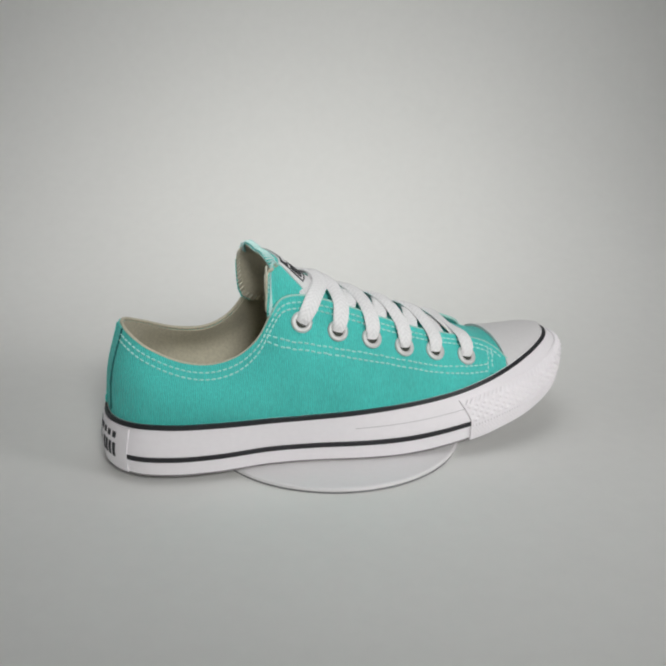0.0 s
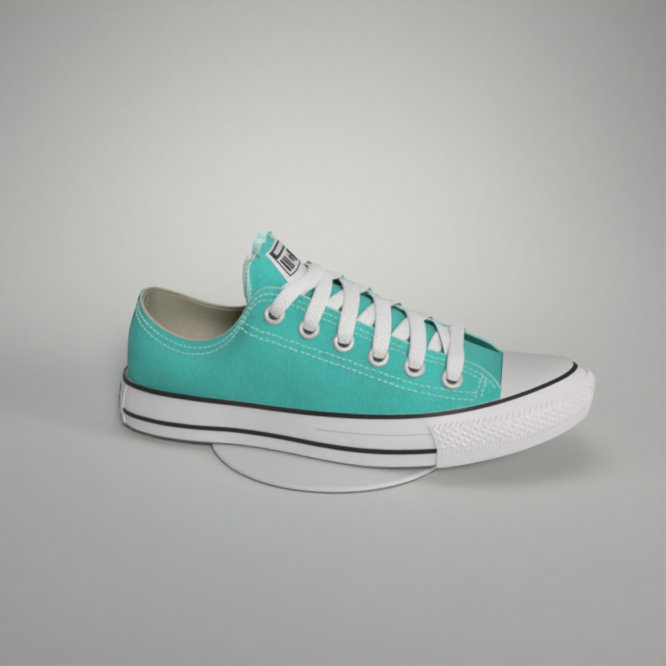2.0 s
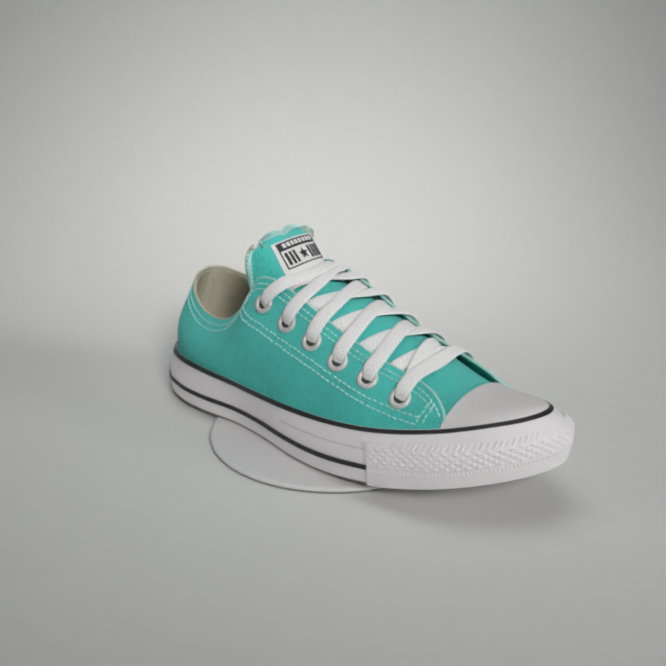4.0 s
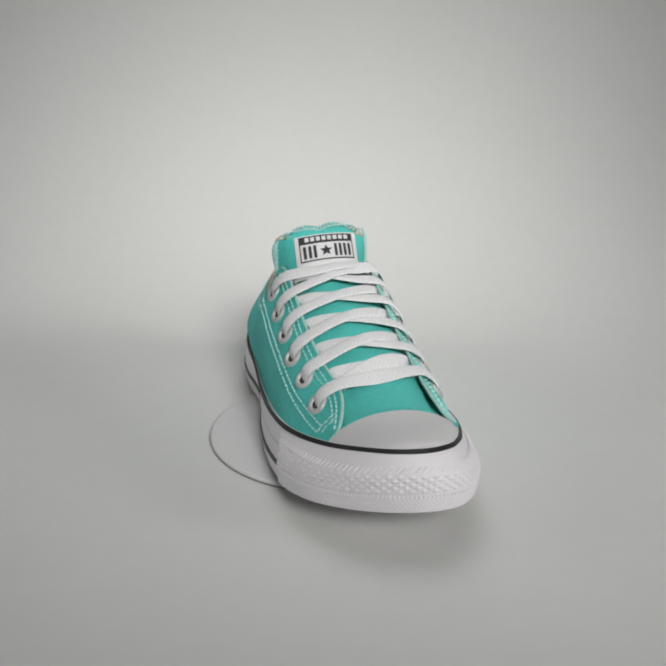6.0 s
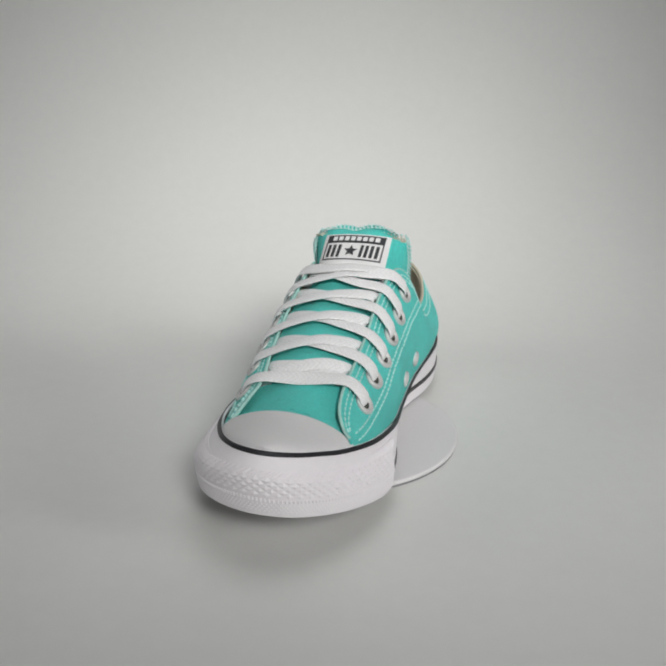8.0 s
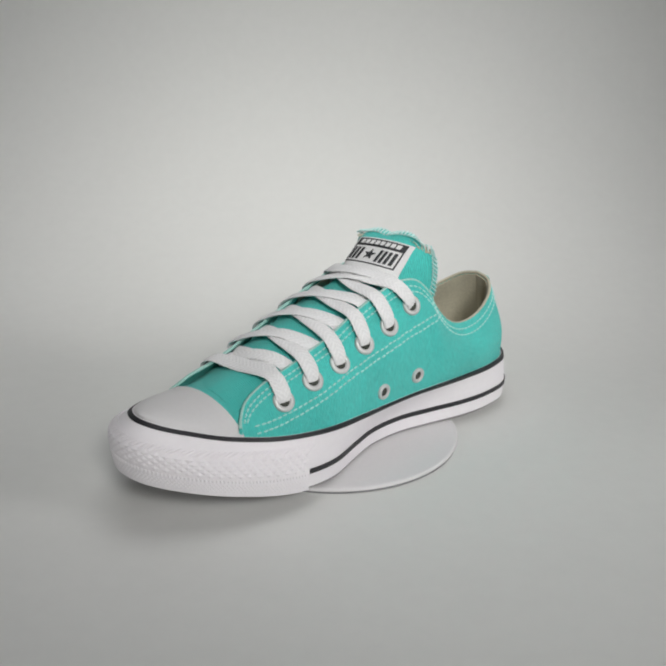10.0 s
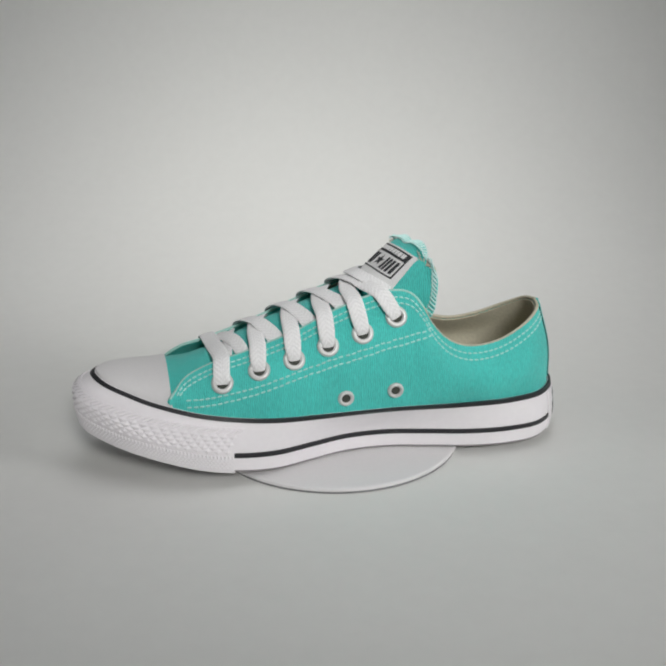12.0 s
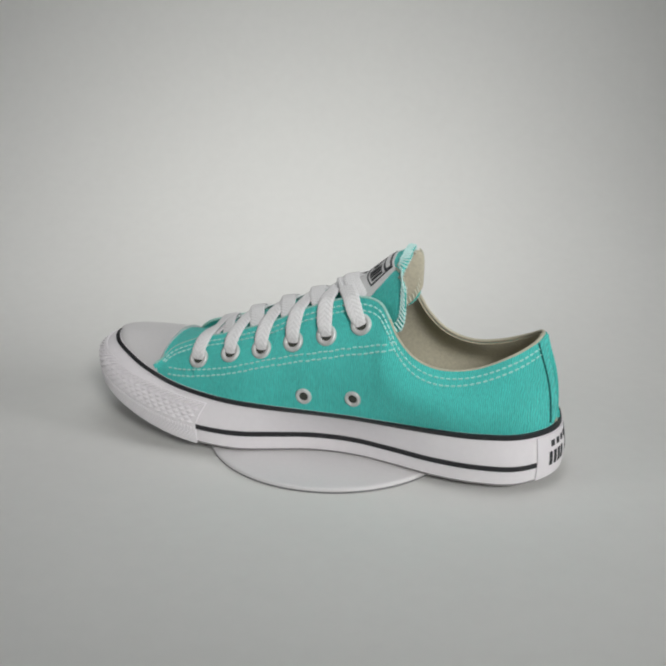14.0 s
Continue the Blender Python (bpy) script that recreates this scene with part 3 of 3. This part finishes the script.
def build_front(shoe):
    k = np.concatenate([np.linspace(K_CAP, NH - 8, 26), np.linspace(NH - 7, NH - 1.001, 10)])
    w = 0.5 - 0.5 * np.cos(np.linspace(0, np.pi, 40))
    P = chord(k[:, None], w[None, :])
    P[:, :, 2] += 0.0006
    vt, f = shell(P, 0.0018)
    from_arrays("toe_cap", vt, f, CAP, shoe, "smooth white rubber toe cap")
    # vamp between the two lacing edges
    xs = np.linspace(0.0715, 0.0965, 24)
    ea, eb = QA.edge, QB.edge
    ks = np.interp(xs, RA[:, 0], np.arange(NH))
    rows = []
    for x, kk in zip(xs, ks):
        ya, yb = np.interp(kk, np.arange(NH), RA[:, 1]), np.interp(kk, np.arange(NH), RB[:, 1])
        la = np.interp(x, ea[:, 0], ea[:, 1]) - 0.012
        lb = np.interp(min(x, 0.0908), eb[:, 0], eb[:, 1]) + 0.014
        w0, w1 = np.clip((la - ya) / (yb - ya), 0, 1), np.clip((lb - ya) / (yb - ya), 0, 1)
        w1 = max(w1, float(np.interp(x, (0.076, 0.086), (w1, 0.955))))
        ww = np.linspace(w0, w1, 24)
        rows.append(chord(kk, ww, np.interp(x, (0.085, 0.0965), (0.0026, 0.0010)) + 0.0016 * np.clip((ww - 0.75) / 0.2, 0, 1) ** 2))
    k2 = np.linspace(ks[-1], K_CAP + 3, 4)[1:]
    rows += [chord(kk, ww, 0.0009 + 0.0016 * np.clip((ww - 0.75) / 0.2, 0, 1) ** 2) for kk in k2]
    P = np.array(rows)
    vt, f = shell(P, 0.0015)
    from_arrays("vamp", vt, f, CANVAS, shoe, "turquoise canvas vamp behind the toe cap")


def build_tongue(shoe):
    a = np.concatenate([np.linspace(-0.0445, -0.02, 24), np.linspace(-0.018, 0.088, 40)])
    w = np.sin(np.linspace(-np.pi / 2, np.pi / 2, 45))
    crown = np.clip((-0.0325 - a) / 0.012, 0, 1)[:, None] ** 2.0
    lean = np.where(w < 0, 1 + 0.09 * np.clip((-0.017 - a) / 0.013, 0, 1)[:, None] - 0.18 * crown, 1 + 0.02 * crown - 0.20 * crown ** 2)
    P = tongue_at(a[:, None], t_half(a)[:, None] * w[None, :] * lean)
    # two-humped top edge with rounded corners
    hump = 0.0028 * np.abs(np.sin(np.pi * (w + 0.10))) ** 0.8 - np.where(w > 0, 0.0066, 0.0048) * np.abs(w) ** 3
    fade = np.clip((-0.030 - a) / 0.0145, 0, 1) ** 1.5
    P += fade[:, None, None] * hump[None, :, None] * np.array([-0.45, 0, 0.9])
    vt, f = shell(P, 0.0008)
    tongue = from_arrays("tongue", vt, f, CANVAS, shoe, "turquoise canvas tongue with overlocked edge")
    back = P[1:46, 2:-2] - normals(P)[1:46, 2:-2] * 0.0008
    vt, f = shell(back, 0.0010)
    from_arrays("tongue_lining", vt, f, LINING, tongue, "cream backing of the tongue")
    # overlock stitches over the rim
    border = np.concatenate([P[:30, 0][::-1], P[0, 1:-1], P[:30, -1]])
    inner = np.concatenate([P[:30, 8][::-1], P[3, 1:-1], P[:30, -9]])
    b, i = resample(border, 80), resample(inner, 80)
    Q = normals(P)
    N = np.concatenate([Q[:30, 4][::-1], Q[2, 1:-1], Q[:30, -5]])
    s = np.concatenate([[0], np.cumsum(np.linalg.norm(np.diff(border, axis=0), axis=1))])
    N = np.stack([np.interp(np.linspace(0, s[-1], 80), s, N[:, c]) for c in range(3)], -1)
    even = lambda q: np.stack([np.convolve(np.pad(q[:, c], 3, mode="edge"), np.ones(7) / 7, "valid") for c in range(3)], 1)
    N = even(N)
    N /= np.linalg.norm(N, axis=1, keepdims=True)
    way = even(i - b)
    way -= N * (way * N).sum(1, keepdims=True)
    way /= np.linalg.norm(way, axis=1, keepdims=True)
    slant = np.gradient(b, axis=0)
    slant /= np.linalg.norm(slant, axis=1, keepdims=True)
    capsule_row(b + way * 0.0024 + N * 0.0006, N, 0.0050, 0.00055, "overlock_stitching", tongue, OVERLOCK, along=way + 0.35 * slant)
    capsule_row(resample(b + way * 0.0049 + N * 0.0005, 80), N, 0.0019, 0.0004, "overlock_stitching", tongue, OVERLOCK)
    capsule_row(b + way * 0.0032 - N * 0.0019, -N, 0.0036, 0.0006, "overlock_stitching", tongue, CREAM, along=way + 0.2 * slant, label="cream overlock thread")
    capsule_row(b - N * 0.0006 + way * 0.0004, N, 0.0021, 0.0007, "edge_thread", tongue, OVERLOCK)
    # woven label
    lab_y, lab_a = np.linspace(-0.0182, 0.0190, 20), np.linspace(-0.0362, -0.0140, 18)
    L = tongue_at(lab_a[:, None], lab_y[None, :], 0.0009)
    vt, f = shell(L, 0.0008)
    label = from_arrays("tongue_label", vt, f, LABEL, tongue, "white woven label with black print")
    place = lambda u, v, h: tongue_at(v, u, 0.00095 + h)
    box_bars(place, [(-0.0160, 0.0165, -0.0352, -0.0306)], 0.0002, "printed_panel", INK, label, "black printed panel")
    bars = [(-0.0125 + 0.0034 * k, -0.0125 + 0.0034 * k + 0.0023, -0.0341, -0.0318) for k in range(8)]
    box_bars(place, bars, 0.00045, "printed_bar", LABEL, label, "white bars on the black panel")
    bars = [(-0.0160, -0.0154, -0.0306, -0.0212), (0.0159, 0.0165, -0.0306, -0.0212), (-0.0160, 0.0165, -0.0218, -0.0212)]
    bars += [(-0.0140 + 0.0030 * k, -0.0140 + 0.0030 * k + 0.0017, -0.0294, -0.0229) for k in range(3)]
    bars += [(0.0046 + 0.0028 * k, 0.0046 + 0.0028 * k + 0.0016, -0.0294, -0.0229) for k in range(4)]
    box_bars(place, bars, 0.0003, "printed_bar", INK, label, "black printed bars")
    star(lambda u, v: place(u - 0.0005, -0.0262 - v * 0.8, 0.0004), 0.0040, label)


def eyelet(shoe, p, n, r=0.0059, hole=0.0033):
    n = Vector(n).normalized()
    m = Matrix.Translation(Vector(p)) @ n.to_track_quat("Z", "Y").to_matrix().to_4x4()
    prof = [(hole * 0.93, -0.0012), (hole * 0.95, 0.0004), (hole * 1.10, 0.0011), ((hole + r) / 2, 0.0013), (r * 0.95, 0.0008), (r, 0.0001), (r * 0.97, -0.0005)]
    k = 28
    verts = [m @ Vector((q * math.cos(2 * math.pi * i / k), q * math.sin(2 * math.pi * i / k), z)) for i in range(k) for q, z in prof]
    ring = from_arrays("eyelet", verts, grid_faces(k, len(prof), 0, True), METAL, shoe, "silver metal eyelet")
    # flat dark disc across the opening: the hole's shade is put into its colour
    verts = [m @ Vector((0, 0, 0.0002))] + [m @ Vector((hole * math.cos(2 * math.pi * i / k), hole * math.sin(2 * math.pi * i / k), 0.0002)) for i in range(k)]
    from_arrays("hole_shade", verts, [(0, 1 + i, 1 + (i + 1) % k) for i in range(k)], DARK, ring)


EYE_A = [(-0.0235 + 0.01895 * k, z) for k, z in enumerate((0.0775, 0.0712, 0.0652, 0.0585, 0.0536, 0.0480))]
EYE_B = [(-0.0295 + 0.01856 * k, z) for k, z in enumerate((0.0782, 0.0705, 0.0645, 0.0586, 0.0540, 0.0485))]


def strap(shoe, way, ups, width=0.0088, thick=0.0012):
    """A flat woven lace along a way, with rounded edges."""
    C = curve(way, 46)
    U = resample(curve(ups, 200), 46)
    T = np.gradient(C, axis=0)
    T /= np.linalg.norm(T, axis=1, keepdims=True)
    S = np.cross(T, U)
    S /= np.linalg.norm(S, axis=1, keepdims=True)
    N = np.cross(S, T)
    t = np.linspace(0, 1, 46)
    wid = width * (1 - 0.36 * np.exp(-((t - 0) / 0.07) ** 2))
    ring = []
    for c, s in ((-0.5, 0), (-0.46, 0.35), (-0.3, 0.5), (0, 0.56), (0.3, 0.5), (0.46, 0.35), (0.5, 0), (0.46, -0.35), (0.3, -0.5), (0, -0.5), (-0.3, -0.5), (-0.46, -0.35)):
        ring.append(C + S * (c * wid)[:, None] + N * s * thick)
    P = np.stack(ring + [ring[0]], 1)
    verts = P.reshape(-1, 3)
    m = P.shape[1]
    faces = grid_faces(46, m) + [tuple(range(m - 1)), tuple(range(45 * m, 46 * m - 1))]
    ob = from_arrays("lace", verts, faces, LACE, shoe, "flat white woven shoelace")
    length = np.concatenate([[0], np.cumsum(np.linalg.norm(np.diff(C, axis=0), axis=1))])
    across = np.array([-0.5, -0.46, -0.3, 0, 0.3, 0.46, 0.5, 0.46, 0.3, 0, -0.3, -0.46, -0.5]) * width
    layer = ob.data.uv_layers.new(name="weave")
    for loop in ob.data.loops:
        layer.data[loop.index].uv = (length[loop.vertex_index // m], across[loop.vertex_index % m])
    return ob


def build_lacing(shoe):
    spots = {}
    for q, eyes in ((QA, EYE_A), (QB, EYE_B)):
        for k, (x, z) in enumerate(eyes):
            u, v = q.find(x, z)
            p, n = q.at(u, v), q.normal(np.array(u), np.array(v))
            spots[q.side, k] = (p, n, u, v)
            eyelet(shoe, p + n * 0.0002, n)
    for x, z in ((-0.001, 0.0372), (-0.0282, 0.0392)):
        u, v = QB.find(x, z)
        eyelet(shoe, QB.at(u, v) + QB.normal(np.array(u), np.array(v)) * 0.0002, QB.normal(np.array(u), np.array(v)), 0.0045, 0.0025)

    def start(side, k):
        """From inside the eyelet, out and over the lacing edge."""
        q = QA if side == "a" else QB
        p, n, u, v = spots[side, k]
        u = u + (0.030, 0.012, 0.002, 0, 0, 0)[k]
        e = q.at(u, 1.0)
        ne = q.normal(np.array(u), np.array(0.96))
        up = (e - p) / np.linalg.norm(e - p)
        return [p - n * 0.0010 - up * 0.0013, p + n * 0.0022 + up * 0.0022, p * 0.5 + e * 0.5 + n * 0.0029, e + ne * 0.0011], [n, n, n, ne * 0.4 + np.array([0.15, 0, 0.65])]

    up = np.array([0.52, 0.0, 0.86])
    drop = np.array([0, 0, 1.0])

    def tuck(side, row):
        """Where a lace slips under the lacing edge, at a fractional row of eyelets."""
        q = QA if side == "a" else QB
        rows = [spots[side, k][2] for k in range(6)]
        u = np.interp(row, range(-1, 6), [2 * rows[0] - rows[1]] + rows)
        n = q.normal(np.array(u), np.array(0.95))
        e = q.at(u, 1.0)
        return [e - n * 0.0034, q.at(u, 0.90) - n * 0.0068]

    # straight bar in front
    wa, na = start("a", 5)
    wb, nb = start("b", 5)
    mid = 0.5 * (wa[-1] + wb[-1]) + np.array([0.000, 0, 0.0006])
    strap(shoe, wa + [mid] + wb[::-1], na + [up] + nb[::-1])
    # two short runs under both edges, behind the bar
    for side, other, lift in (("b", "a", 0.0), ("a", "b", 0.0016)):
        w0, w1 = tuck(side, 4.9), tuck(other, 4.42)
        ms = []
        for t in (0.22, 0.5, 0.78):
            m = w0[0] + (w1[0] - w0[0]) * t
            m[2] = max(m[2], float(tongue_at(m[0], m[1] - t_mid(m[0]))[2]) + 0.0009) + lift
            ms.append(m)
        strap(shoe, w0[::-1] + ms + w1, [up] * 7, 0.0075)
    # crossing runs, each from its eyelet to under the edge a row higher
    for k in range(4, -1, -1):
        for side, other, lift in (("b", "a", 0.0010), ("a", "b", 0.0028)):
            w, n = start(side, k)
            w1 = tuck(other, k - 0.55 if k else 0.25)
            a, b = w[-1], w1[0]
            ms = []
            for t in (0.33, 0.66):
                m = a + (b - a) * t
                m[0] += (0.0085, 0.0045, 0.0028, 0.002, 0.002)[k]
                m[2] = max(a[2] + (b[2] - a[2]) * t - 0.0010 - 0.35 * (0.0050, 0.001, 0, 0, 0)[k], float(tongue_at(m[0], m[1] - t_mid(m[0]))[2]) + 0.0006) + lift * (0.9 if t < 0.5 else 0.6) + (0.0024, 0.0022, 0.0016, 0.0012, 0.0012)[k]
                ms.append(m)
            strap(shoe, w + ms + w1, n + [up, up, up, up])


def build_shoe():
    shoe = tagged(new("sneaker"), "low turquoise canvas sneaker with white laces and rubber toe", "shoe")
    build_sole(shoe)
    build_upper(shoe)
    build_front(shoe)
    build_tongue(shoe)
    build_lacing(shoe)
    return shoe


build_setting()
disc = build_disc()
sneaker = build_shoe()

# turn of the turntable, degrees at each time
TURN = [(0, 11.46), (0.5, 4.1), (1, -3.2), (1.5, -10.8), (2, -17.7), (2.5, -25.1), (5, -63.7), (5.5, -72.1), (6, -80.35), (6.5, -88.35), (7, -96.3), (7.5, -104.2),
        (8, -112.05), (8.5, -119.8), (11, -157.65), (11.5, -165.3), (12, -172.95), (12.5, -180.55), (13, -188.25), (13.5, -196.1), (14, -203.92)]


def motions():
    for thing in (sneaker, disc):
        walk(thing, [(t, pose(0, 0, 0, 0, 0, a)) for t, a in TURN])


motions()
